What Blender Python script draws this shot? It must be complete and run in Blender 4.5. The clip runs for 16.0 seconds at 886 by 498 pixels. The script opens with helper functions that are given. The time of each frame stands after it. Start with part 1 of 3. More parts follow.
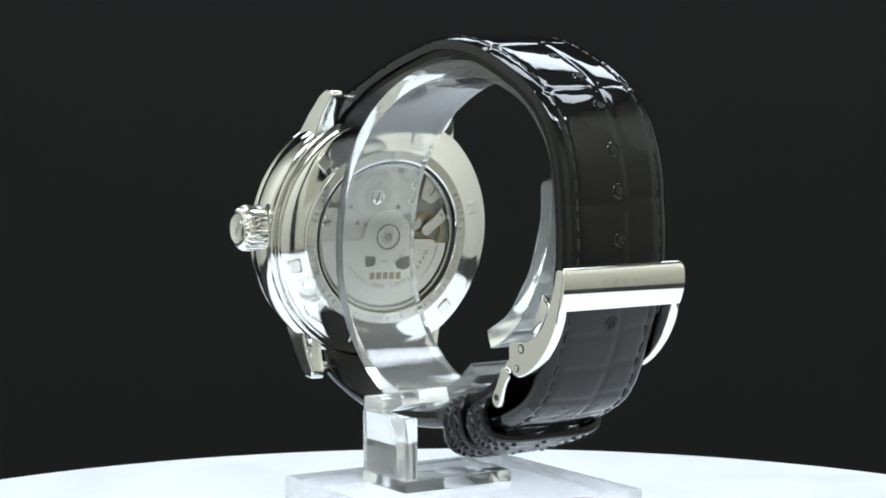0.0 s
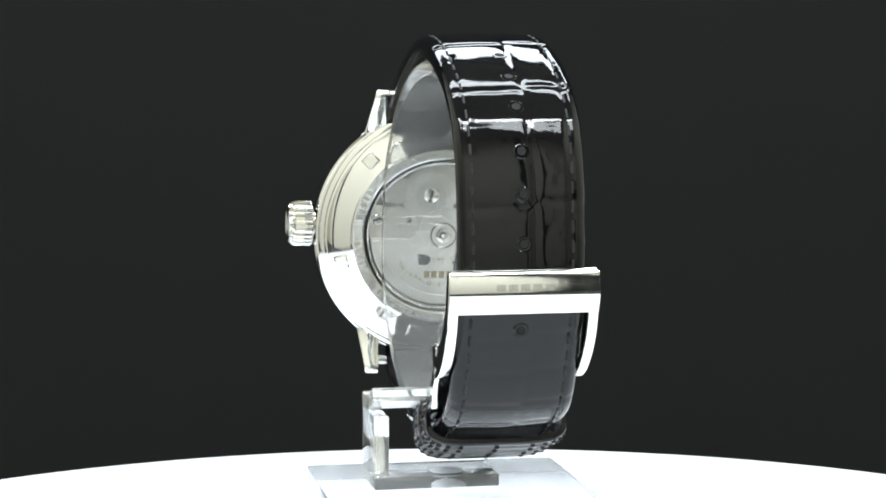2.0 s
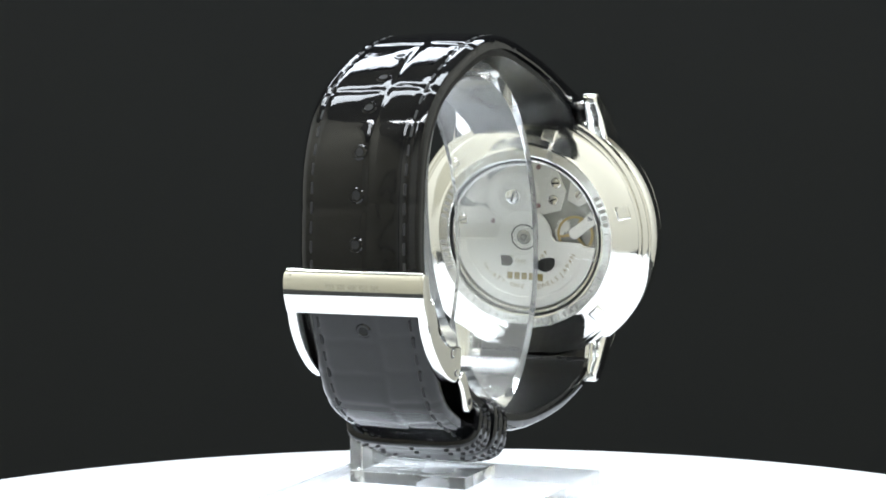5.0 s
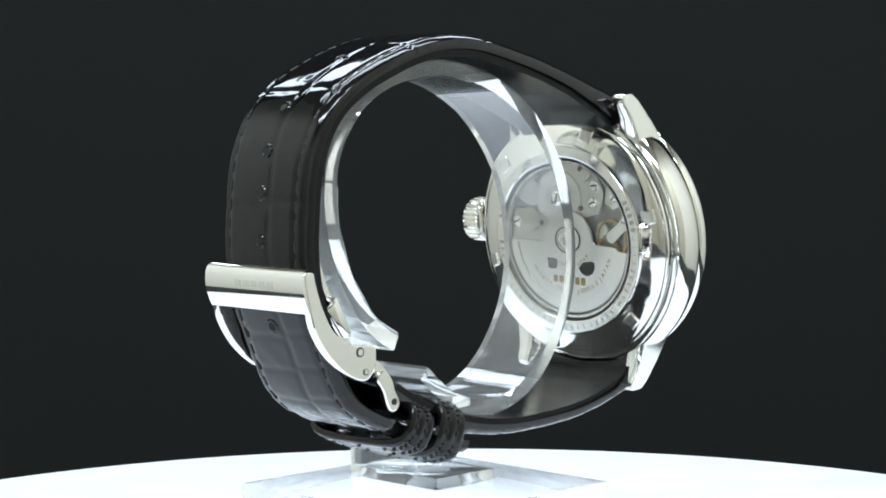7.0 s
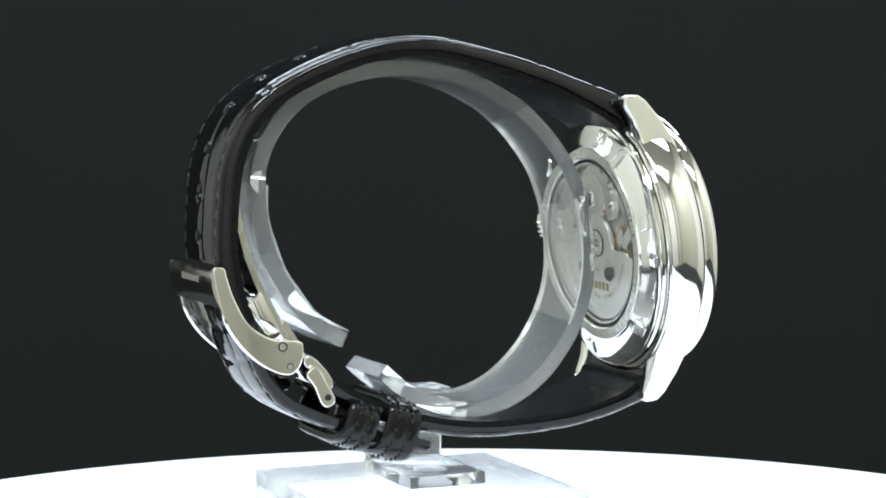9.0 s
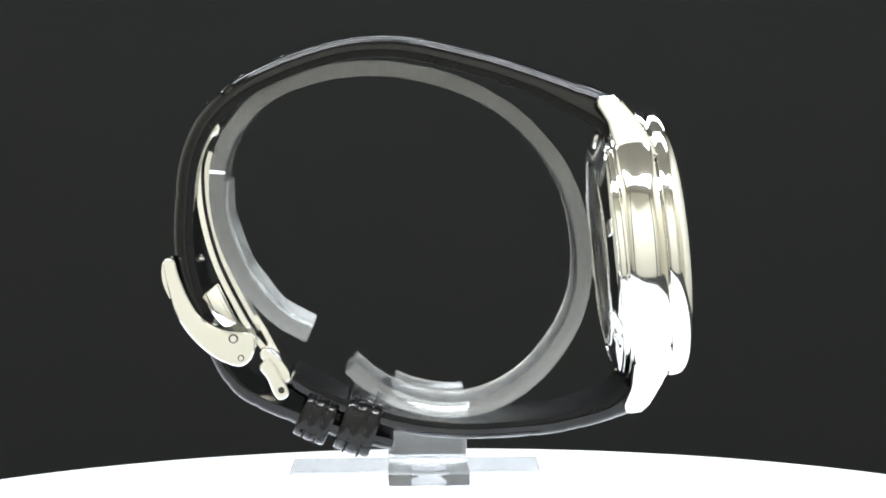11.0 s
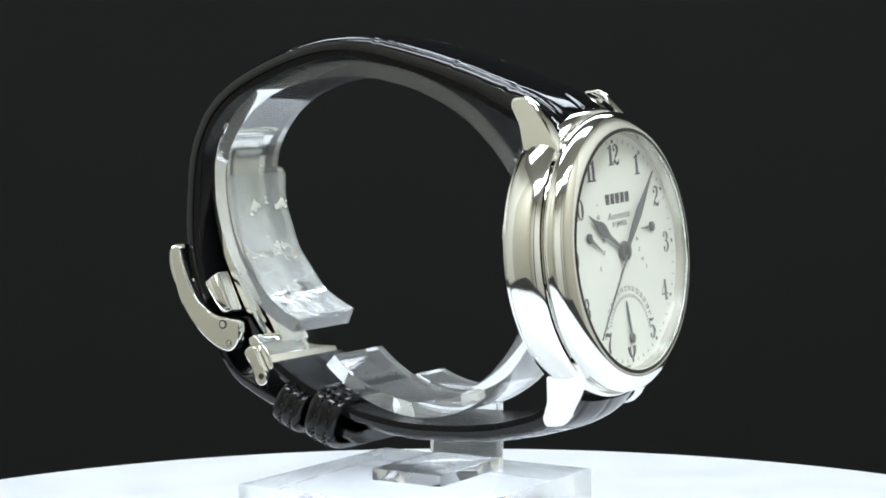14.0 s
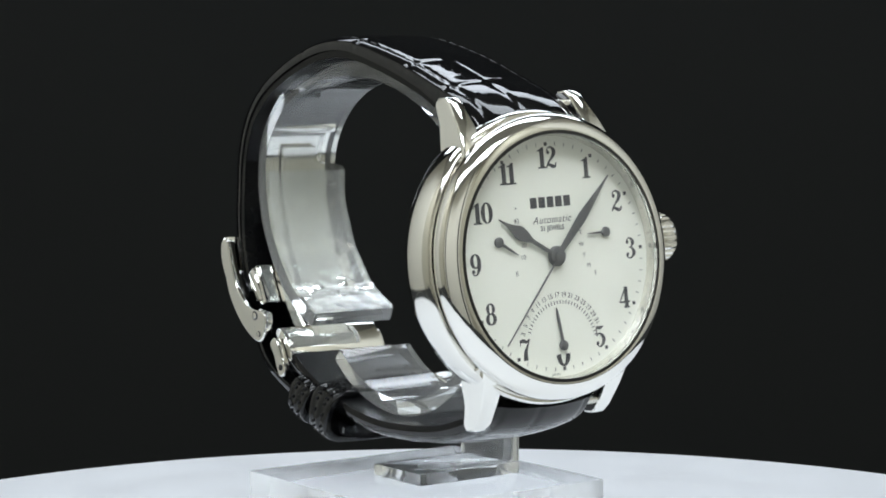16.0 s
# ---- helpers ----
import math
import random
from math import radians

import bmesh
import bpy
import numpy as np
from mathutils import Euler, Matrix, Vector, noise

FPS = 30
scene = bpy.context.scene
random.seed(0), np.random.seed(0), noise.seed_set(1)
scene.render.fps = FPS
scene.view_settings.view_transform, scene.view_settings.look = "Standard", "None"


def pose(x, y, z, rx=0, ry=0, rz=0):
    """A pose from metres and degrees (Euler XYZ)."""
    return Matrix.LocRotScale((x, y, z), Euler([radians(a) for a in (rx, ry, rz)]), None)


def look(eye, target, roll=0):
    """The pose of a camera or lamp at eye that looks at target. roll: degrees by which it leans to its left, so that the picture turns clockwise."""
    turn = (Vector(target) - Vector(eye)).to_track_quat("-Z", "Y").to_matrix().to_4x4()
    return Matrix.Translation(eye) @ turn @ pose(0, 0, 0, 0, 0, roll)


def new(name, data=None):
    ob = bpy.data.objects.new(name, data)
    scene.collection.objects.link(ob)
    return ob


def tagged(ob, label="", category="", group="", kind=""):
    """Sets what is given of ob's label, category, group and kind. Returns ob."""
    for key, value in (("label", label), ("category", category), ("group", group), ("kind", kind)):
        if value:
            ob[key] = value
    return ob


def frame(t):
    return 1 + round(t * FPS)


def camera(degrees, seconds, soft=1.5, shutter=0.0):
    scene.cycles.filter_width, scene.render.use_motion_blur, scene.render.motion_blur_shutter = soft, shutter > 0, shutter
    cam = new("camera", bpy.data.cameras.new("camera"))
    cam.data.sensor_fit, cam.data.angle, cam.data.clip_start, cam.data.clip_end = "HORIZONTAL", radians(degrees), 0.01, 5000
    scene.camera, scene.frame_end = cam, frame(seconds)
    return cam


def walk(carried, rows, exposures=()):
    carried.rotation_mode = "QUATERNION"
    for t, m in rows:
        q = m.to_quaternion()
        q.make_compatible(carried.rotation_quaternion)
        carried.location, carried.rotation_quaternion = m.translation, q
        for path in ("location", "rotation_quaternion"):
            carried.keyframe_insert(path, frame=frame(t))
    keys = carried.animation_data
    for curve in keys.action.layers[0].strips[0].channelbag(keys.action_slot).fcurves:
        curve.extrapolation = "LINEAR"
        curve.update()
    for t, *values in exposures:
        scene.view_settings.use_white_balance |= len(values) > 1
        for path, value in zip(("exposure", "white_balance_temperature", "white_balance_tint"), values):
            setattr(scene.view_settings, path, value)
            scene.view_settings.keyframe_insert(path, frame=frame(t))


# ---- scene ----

# ---- camera: stands still before a turning table ----
EYE = (0.00025, -0.34886, 0.0805)
cam = camera(22.1, 16.0, soft=1.8)
AIM = Vector(EYE) + Vector((0, math.cos(radians(-4.488)), math.sin(radians(-4.488))))
EXPOSURES = ((0, -0.58, 6130, 8), (1.5, -0.31, 6250, 8), (3, 0.0, 6400, 10), (4.2, 0.0, 6400, 11), (6.5, -0.41, 5980, 8),
             (8.5, -0.3, 6030, 8), (11, 0.15, 6450, 11), (12, 0.12, 6400, 10), (13, -0.12, 6300, 9), (14, -0.6, 6180, 9), (16, -1.06, 6280, 10))
walk(cam, [(0, look(EYE, AIM, -0.337)), (16, look(EYE, AIM, -0.337))], EXPOSURES)

# the table's turn, degrees at seconds
TURN = tuple((t, 32.40 - 11.012 * t) for t in (0, 2, 4, 6, 8, 10, 12, 14, 16))

# ---- world and lights ----
world = bpy.data.worlds.new("studio")
scene.world = world
world.use_nodes = True
world.node_tree.nodes["Background"].inputs[0].default_value = (0.9, 0.95, 1.0, 1)
world.node_tree.nodes["Background"].inputs[1].default_value = 0.02


def area_lamp(name, eye, target, sx, sy, watts, colour):
    d = bpy.data.lights.new(name, "AREA")
    d.shape, d.size, d.size_y, d.energy, d.color = "RECTANGLE", sx, sy, watts, colour
    ob = new(name, d)
    ob.matrix_world = look(eye, target)
    return ob


area_lamp("overhead_softbox", (0.0, 0.20, 0.80), (0, 0.16, 0), 0.95, 0.17, 8.6, (0.90, 0.96, 1.0))
area_lamp("front_strip_lamp", (0.0, -0.50, 0.82), (0, -0.25, 0.0), 0.9, 0.09, 4.0, (0.94, 0.98, 1.0))
area_lamp("rear_strip_lamp", (0.0, 0.60, 0.62), (0, 0.0, 0.06), 0.9, 0.13, 3.8, (0.88, 0.94, 1.0))
# added fill pair: washes the side walls so the steel mirrors something bright
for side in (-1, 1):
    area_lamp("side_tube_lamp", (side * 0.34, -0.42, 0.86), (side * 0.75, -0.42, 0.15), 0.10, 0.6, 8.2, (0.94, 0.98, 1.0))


# ---- materials ----
def material(name, colour, rough=0.5, metal=0.0, ior=1.5, transmission=0.0, coat=0.0, vary=0.0, vary_scale=200.0,
             bump=0.0, bump_scale=800.0, rough_vary=0.0, spec=0.5):
    m = bpy.data.materials.new(name)
    m.use_nodes = True
    nt = m.node_tree
    b = nt.nodes["Principled BSDF"]
    b.inputs["Base Color"].default_value = (*colour, 1)
    b.inputs["Roughness"].default_value = rough
    b.inputs["Metallic"].default_value = metal
    b.inputs["IOR"].default_value = ior
    b.inputs["Transmission Weight"].default_value = transmission
    b.inputs["Coat Weight"].default_value = coat
    b.inputs["Coat Roughness"].default_value = 0.05
    b.inputs["Specular IOR Level"].default_value = spec
    tc = nt.nodes.new("ShaderNodeTexCoord")
    if vary:
        n = nt.nodes.new("ShaderNodeTexNoise")
        n.inputs["Scale"].default_value, n.inputs["Detail"].default_value = vary_scale, 6
        nt.links.new(tc.outputs["Object"], n.inputs["Vector"])
        mix = nt.nodes.new("ShaderNodeMix")
        mix.data_type = "RGBA"
        mix.inputs[6].default_value = (*[c * (1 - vary) for c in colour], 1)
        mix.inputs[7].default_value = (*[min(1, c * (1 + vary)) for c in colour], 1)
        nt.links.new(n.outputs["Fac"], mix.inputs[0])
        nt.links.new(mix.outputs[2], b.inputs["Base Color"])
    if rough_vary:
        n = nt.nodes.new("ShaderNodeTexNoise")
        n.inputs["Scale"].default_value, n.inputs["Detail"].default_value = vary_scale * 2.3, 4
        nt.links.new(tc.outputs["Object"], n.inputs["Vector"])
        mr = nt.nodes.new("ShaderNodeMapRange")
        mr.inputs[1].default_value, mr.inputs[2].default_value = 0.3, 0.7
        mr.inputs[3].default_value, mr.inputs[4].default_value = max(0, rough - rough_vary), rough + rough_vary
        nt.links.new(n.outputs["Fac"], mr.inputs[0])
        nt.links.new(mr.outputs[0], b.inputs["Roughness"])
    if bump:
        n = nt.nodes.new("ShaderNodeTexNoise")
        n.inputs["Scale"].default_value, n.inputs["Detail"].default_value = bump_scale, 5
        nt.links.new(tc.outputs["Object"], n.inputs["Vector"])
        bp = nt.nodes.new("ShaderNodeBump")
        bp.inputs["Strength"].default_value, bp.inputs["Distance"].default_value = bump, 0.0003
        nt.links.new(n.outputs["Fac"], bp.inputs["Height"])
        nt.links.new(bp.outputs[0], b.inputs["Normal"])
    return m


STEEL = material("polished_steel", (0.85, 0.84, 0.805), 0.07, 1.0, rough_vary=0.03, vary=0.03, vary_scale=120, bump=0.02, bump_scale=300)
BRUSHED = material("brushed_steel", (0.76, 0.75, 0.71), 0.22, 1.0, rough_vary=0.03, vary=0.02, vary_scale=200)
LEATHER = material("black_patent_leather", (0.004, 0.004, 0.0045), 0.05, ior=1.41, rough_vary=0.02, vary=0.3, vary_scale=400, bump=0.05, bump_scale=420)
LINING = material("black_leather_lining", (0.005, 0.005, 0.0055), 0.22, ior=1.27, rough_vary=0.05, vary=0.3, vary_scale=300, bump=0.10, bump_scale=700)
KEEPER = material("black_keeper_leather", (0.004, 0.004, 0.0045), 0.16, ior=1.38, rough_vary=0.05, vary=0.3, vary_scale=400, bump=0.2, bump_scale=700)
THREAD = material("black_thread", (0.008, 0.008, 0.009), 0.65, vary=0.3, vary_scale=3000)
HOLE_SHADE = material("painted_hole_shade", (0.004, 0.004, 0.004), 0.8, vary=0.2, vary_scale=3000)
ACRYLIC = material("clear_acrylic", (0.96, 0.975, 0.975), 0.004, ior=1.49, transmission=0.94, vary=0.01, vary_scale=60)
FROSTED = material("sawn_acrylic_edge", (0.96, 0.975, 0.975), 0.09, ior=1.49, transmission=0.95, vary=0.03, vary_scale=300, bump=0.2, bump_scale=350)
FILM = material("crumpled_clear_film", (0.93, 0.95, 0.945), 0.14, ior=1.42, transmission=0.86, vary=0.02, vary_scale=300, bump=0.5, bump_scale=260)
GLASS = material("watch_crystal", (1, 1, 1), 0.0, ior=1.3, transmission=1.0)
WHITE = material("white_turntable", (0.73, 0.745, 0.78), 0.35, vary=0.015, vary_scale=30, rough_vary=0.05)
BLACKCLOTH = material("dark_backdrop_cloth", (0.0028, 0.0034, 0.0030), 0.9, spec=0.40, vary=0.12, vary_scale=9, bump=0.2, bump_scale=400)
CEILING = material("dim_grey_ceiling", (0.40, 0.39, 0.36), 0.8, vary=0.1, vary_scale=3)
OLIVE = material("dull_olive_wall", (0.52, 0.495, 0.40), 0.8, vary=0.08, vary_scale=4)
ROOMWALL = material("cream_room_wall", (0.82, 0.795, 0.70), 0.8, vary=0.05, vary_scale=3)
DIAL = material("silver_white_dial", (0.77, 0.785, 0.70), 0.34, vary=0.02, vary_scale=150, rough_vary=0.05)
INK = material("dark_grey_dial_print", (0.06, 0.063, 0.066), 0.5, vary=0.15, vary_scale=2000)
HANDMETAL = material("dark_blued_steel_hand", (0.16, 0.165, 0.17), 0.35, 0.6, vary=0.1, vary_scale=900)
GASKET = material("black_gasket", (0.01, 0.01, 0.01), 0.3, vary=0.2, vary_scale=900)
PLATE = material("frosted_nickel_plate", (0.70, 0.69, 0.64), 0.40, 1.0, vary=0.06, vary_scale=900, rough_vary=0.08, bump=0.15, bump_scale=3000)
BASEPLATE = material("dark_movement_base", (0.36, 0.36, 0.33), 0.4, 1.0, vary=0.15, vary_scale=700)
ROTOR = material("satin_nickel_rotor", (0.80, 0.79, 0.74), 0.38, 1.0, vary=0.04, vary_scale=600, rough_vary=0.05)
GOLD = material("gilt_engraving", (0.30, 0.235, 0.09), 0.4, 0.6, vary=0.1, vary_scale=2000)
BRASS = material("gilt_balance_wheel", (0.46, 0.36, 0.17), 0.3, 1.0, vary=0.1, vary_scale=900)
ENGRAVE = material("engraved_shade", (0.42, 0.415, 0.39), 0.5, 0.9, vary=0.1, vary_scale=1500)
RUBY = material("ruby_jewel", (0.22, 0.13, 0.13), 0.15, vary=0.1, vary_scale=900)

# ---- mesh tools; all shapes below are in millimetres ----
MM = 0.001


def part(name, bm, mat, parent, label="", smooth=True, angle=35):
    bmesh.ops.recalc_face_normals(bm, faces=bm.faces)
    for v in bm.verts:
        v.co *= MM
    me = bpy.data.meshes.new(name)
    if smooth:
        lim = radians(angle)
        for f in bm.faces:
            f.smooth = len(f.verts) <= 6
        for e in bm.edges:
            if len(e.link_faces) != 2 or e.calc_face_angle(0) > lim:
                e.smooth = False
    bm.to_mesh(me)
    bm.free()
    me.materials.append(mat)
    ob = new(name, me)
    if parent is not None:
        ob.parent = parent
    if label:
        tagged(ob, label)
    return ob


def spline(pts, step):
    """Points at even steps along a smooth curve through pts."""
    p = [Vector(q) for q in pts]
    p = [2 * p[0] - p[1]] + p + [2 * p[-1] - p[-2]]
    out = []
    for i in range(1, len(p) - 2):
        a, b, c, d = p[i - 1:i + 3]
        for k in range(16):
            t = k / 16
            out.append(0.5 * (2 * b + (c - a) * t + (2 * a - 5 * b + 4 * c - d) * t * t + (3 * b - a - 3 * c + d) * t ** 3))
    out.append(p[-2])
    length = [0.0]
    for a, b in zip(out, out[1:]):
        length.append(length[-1] + (b - a).length)
    n = max(2, int(length[-1] / step) + 1)
    res, j = [], 0
    for i in range(n):
        s = length[-1] * i / (n - 1)
        while j < len(out) - 2 and length[j + 1] < s:
            j += 1
        w = (s - length[j]) / max(1e-9, length[j + 1] - length[j])
        res.append(out[j].lerp(out[j + 1], min(1, max(0, w))))
    return res, length[-1]


def eased(path, rounds):
    """The path with its small unevenness smoothed away; its ends stay."""
    for _ in range(rounds):
        path = [path[0]] + [(a + 2 * b + c) / 4 for a, b, c in zip(path, path[1:], path[2:])] + [path[-1]]
    return path


def normals(path, centre):
    ns = []
    for i, q in enumerate(path):
        d = path[min(i + 1, len(path) - 1)] - path[max(i - 1, 0)]
        n = Vector((d[1], -d[0])).normalized()
        ns.append(n)
    mid = len(path) // 2
    if ns[mid].dot(path[mid] - Vector(centre)) < 0:
        ns = [-n for n in ns]
    return ns


def band(path, thick, left, right, centre, relief=None, columns=2, length=1.0):
    """A strip that follows path (y, z), its outer side on the path; left and right give x along it."""
    bm = bmesh.new()
    ns = normals(path, centre)
    rows = []
    n = len(path)
    for i, (q, m) in enumerate(zip(path, ns)):
        s = i / (n - 1)
        x0, x1, th = left(s, q), right(s, q), thick(s)
        top, bot = [], []
        for k in range(columns + 1):
            u = k / columns
            x = x0 + (x1 - x0) * u
            h = relief(s * length, x - (x0 + x1) / 2, (x1 - x0) / 2) if relief else 0
            o = q + m * h
            top.append(bm.verts.new((x, o[0], o[1])))
            o = q - m * th
            bot.append(bm.verts.new((x, o[0], o[1])))
        rows.append((top, bot))
    for (t0, b0), (t1, b1) in zip(rows, rows[1:]):
        for k in range(columns):
            bm.faces.new((t0[k], t0[k + 1], t1[k + 1], t1[k]))
            bm.faces.new((b0[k + 1], b0[k], b1[k], b1[k + 1]))
        bm.faces.new((t0[0], t1[0], b1[0], b0[0]))
        bm.faces.new((t0[-1], b0[-1], b1[-1], t1[-1]))
    for t, b in (rows[0], rows[-1]):
        for k in range(columns):
            bm.faces.new((t[k], b[k], b[k + 1], t[k + 1]))
    return bm


def rounded(poly, n=4):
    """A closed outline with smooth curves through its corners."""
    out, k = [], len(poly)
    for i in range(k):
        a, b, c, d = (Vector(poly[(i + j) % k]) for j in (-1, 0, 1, 2))
        for j in range(n):
            t = j / n
            q = 0.5 * (2 * b + (c - a) * t + (2 * a - 5 * b + 4 * c - d) * t * t + (3 * b - a - 3 * c + d) * t ** 3)
            out.append((q[0], q[1]))
    return out


def soften(bm, width, segments=2, angle=30):
    es = [e for e in bm.edges if len(e.link_faces) == 2 and e.calc_face_angle(0) > radians(angle)]
    bmesh.ops.bevel(bm, geom=es, offset=width, segments=segments, profile=0.5, affect="EDGES", clamp_overlap=True)
    return bm


def prism(poly, x0, x1, bevel=0.0, segments=2):
    """A plate with the outline poly (y, z), from x0 to x1."""
    bm = bmesh.new()
    a = [bm.verts.new((x0, y, z)) for y, z in poly]
    b = [bm.verts.new((x1, y, z)) for y, z in poly]
    bm.faces.new(a)
    bm.faces.new(b[::-1])
    n = len(poly)
    for i in range(n):
        bm.faces.new((a[i], b[i], b[(i + 1) % n], a[(i + 1) % n]))
    bmesh.ops.recalc_face_normals(bm, faces=bm.faces)
    if bevel:
        soften(bm, bevel, segments)
    return bm


def box(c, size, bevel=0.0, m=None, segments=2):
    bm = bmesh.new()
    bmesh.ops.create_cube(bm, size=1, matrix=Matrix.Translation(c) @ Matrix.Diagonal((*size, 1)))
    if bevel:
        soften(bm, bevel, segments)
    if m is not None:
        bm.transform(m)
    return bm


def lathe(profile, m=None, seg=96, closed=False):
    """Turns (y, r) about the y axis."""
    bm = bmesh.new()
    rings = []
    for y, r in profile:
        if r < 1e-6:
            rings.append([bm.verts.new((0, y, 0))])
        else:
            rings.append([bm.verts.new((r * math.cos(2 * math.pi * k / seg), y, r * math.sin(2 * math.pi * k / seg))) for k in range(seg)])
    pairs = list(zip(rings, rings[1:])) + ([(rings[-1], rings[0])] if closed else [])
    for a, b in pairs:
        for k in range(seg):
            j = (k + 1) % seg
            if len(a) == 1 and len(b) == 1:
                continue
            if len(a) == 1:
                bm.faces.new((a[0], b[k], b[j]))
            elif len(b) == 1:
                bm.faces.new((a[k], a[j], b[0]))
            else:
                bm.faces.new((a[k], a[j], b[j], b[k]))
    if m is not None:
        bm.transform(m)
    return bm


def merge(bm, other):
    me = bpy.data.meshes.new("scratch")
    other.to_mesh(me)
    other.free()
    bm.from_mesh(me)
    bpy.data.meshes.remove(me)
    return bm


def rod(a, b, r, seg=16, bevel=0.0):
    a, b = Vector(a), Vector(b)
    bm = bmesh.new()
    q = (b - a).to_track_quat("Z", "Y").to_matrix().to_4x4()
    bmesh.ops.create_cone(bm, cap_ends=True, segments=seg, radius1=r, radius2=r, depth=(b - a).length,
                          matrix=Matrix.Translation((a + b) / 2) @ q)
    if bevel:
        soften(bm, bevel, 2)
    return bm


def flat_shape(outline, y, thick, m=None):
    """A thin plate in the dial's plane: outline in (u to the viewer's right, w up), facing +y."""
    bm = bmesh.new()
    a = [bm.verts.new((-u, y, w)) for u, w in outline]
    b = [bm.verts.new((-u, y + thick, w)) for u, w in outline]
    bm.faces.new(a)
    bm.faces.new(b)
    n = len(outline)
    for i in range(n):
        bm.faces.new((a[i], a[(i + 1) % n], b[(i + 1) % n], b[i]))
    if m is not None:
        bm.transform(m)
    return bm


def lettering(text, size, m, extrude=0.02, offset=0.0, space=1.0, shear=0.0, squash=1.0):
    """The text as a mesh, centred at m's origin, in m's xy plane."""
    cu = bpy.data.curves.new("text", "FONT")
    cu.body, cu.size, cu.extrude, cu.offset, cu.space_character, cu.shear = text, size, extrude, offset, space, shear
    cu.align_x, cu.align_y, cu.resolution_u = "CENTER", "CENTER", 3
    ob = bpy.data.objects.new("text", cu)
    me = bpy.data.meshes.new_from_object(ob)
    bm = bmesh.new()
    bm.from_mesh(me)
    bpy.data.objects.remove(ob)
    bpy.data.meshes.remove(me)
    bpy.data.curves.remove(cu)
    bm.transform(m @ Matrix.Diagonal((squash, 1, 1, 1)))
    return bm


# ---- the room ----
def room():
    def wall(name, c, size, mat, label, category):
        ob = part(name, box(c, size), mat, None, smooth=False)
        tagged(ob, label, category, kind="structure")
        return ob
    wall("backdrop", (0, 800, 200), (1560, 20, 1600), BLACKCLOTH, "dark grey cloth backdrop hanging behind the table", "backdrop")
    for side, name in ((1, "wall_east"), (-1, "wall_west")):
        wall(name, (side * 760, 320, 200), (20, 940, 1600), ROOMWALL, "cream white side of the photo booth", "wall")
        wall(name, (side * 760, -430, 200), (20, 558, 1600), OLIVE, "dull olive side of the photo booth near its front", "wall")
    wall("wall_south", (0, -900, 200), (1060, 20, 1600), ROOMWALL, "cream white front of the photo booth", "wall")
    # unseen corner panels, added to tone what the steel mirrors there
    for side in (-1, 1):
        wall("curtain", (side * 760, -800, 200), (20, 180, 1600), OLIVE, "unseen olive panel added at the booth's corner to tone reflections in the steel", "curtain")
        wall("curtain", (side * 640, -900, 200), (210, 20, 1600), OLIVE, "unseen olive panel added at the booth's corner to tone reflections in the steel", "curtain")
    # unseen dark strips, added only to put dark stripes into the steel's reflections
    for side in (-1, 1):
        wall("curtain", (side * 420, -884, 200), (60, 10, 1580), BLACKCLOTH, "unseen dark strip added on the booth's front for dark stripes in the steel", "curtain")
    wall("ceiling", (0, -50, 1010), (1540, 1720, 20), CEILING, "dim grey ceiling above the photo booth", "ceiling")
    wall("floor", (0, -50, -610), (1540, 1720, 20), BLACKCLOTH, "dark floor of the photo booth", "floor")


def turntable():
    top = new("turntable")
    tagged(top, "round white turntable with a plain satin top", "turntable")
    r = 132.5
    prof = [(0, 0), (0, r - 1.2), (-0.35, r - 0.35), (-1.2, r), (-13, r), (-14, r - 1), (-14, 0)]
    bm = lathe(prof, Matrix.Rotation(radians(90), 4, "X"), 192)
    part("platter", bm, WHITE, top)
    part("drive_base", lathe([(-14.2, 0), (-14.2, 60), (-40, 64), (-40, 0)], Matrix.Rotation(radians(90), 4, "X"), 64), WHITE, top)
    return top


def stand_table():
    t = new("side_table")
    tagged(t, "low dark table under the white turntable", "table")
    part("tabletop", box((0, 0, -55), (600, 500, 30), 2), BLACKCLOTH, t)
    for sx in (-270, 270):
        for sy in (-220, 220):
            part("leg", box((sx, sy, -335), (40, 40, 530), 2), BLACKCLOTH, t)
    return t


BLOCK_TOP = 17.4


def frost(ob, test):
    """Gives the sawn faces of an acrylic piece their dull surface."""
    ob.data.materials.append(FROSTED)
    for f in ob.data.polygons:
        if test(f.normal):
            f.material_index = 1


def display_block():
    bm = box((0.5, -5.15, BLOCK_TOP / 2 - 0.15), (40.0, 39.9, BLOCK_TOP + 0.3), 0.25, Matrix.Rotation(radians(-0.8), 4, "Z"))
    ob = part("acrylic_block", bm, ACRYLIC, None)
    frost(ob, lambda n: abs(n[2]) < 0.3)
    ob.visible_shadow = False
    tagged(ob, "thick clear acrylic block with polished faces on the turntable", "display block")
    return ob


CUFF = ((-21.4, 40.1), (-24.9, 41.6), (-28.3, 44.6), (-30.8, 48.0), (-33.3, 52.3), (-35.0, 57.4), (-35.7, 62.6), (-35.2, 68.5), (-33.0, 72.7),
        (-28.8, 77.4), (-24.5, 79.7), (-20.3, 81.1), (-16.0, 81.9), (-11.8, 82.2), (-7.6, 82.0), (0.9, 80.1), (9.3, 75.9), (14.4, 71.2),
        (18.6, 65.6), (20.8, 59.7), (21.9, 52.8), (21.6, 46.8), (19.5, 40.8), (16.0, 35.7), (12.6, 32.3), (7.5, 29.3), (1.5, 28.0),
        (-4.5, 28.7), (-9.7, 30.7), (-13.1, 32.9), (-15.6, 35.3))


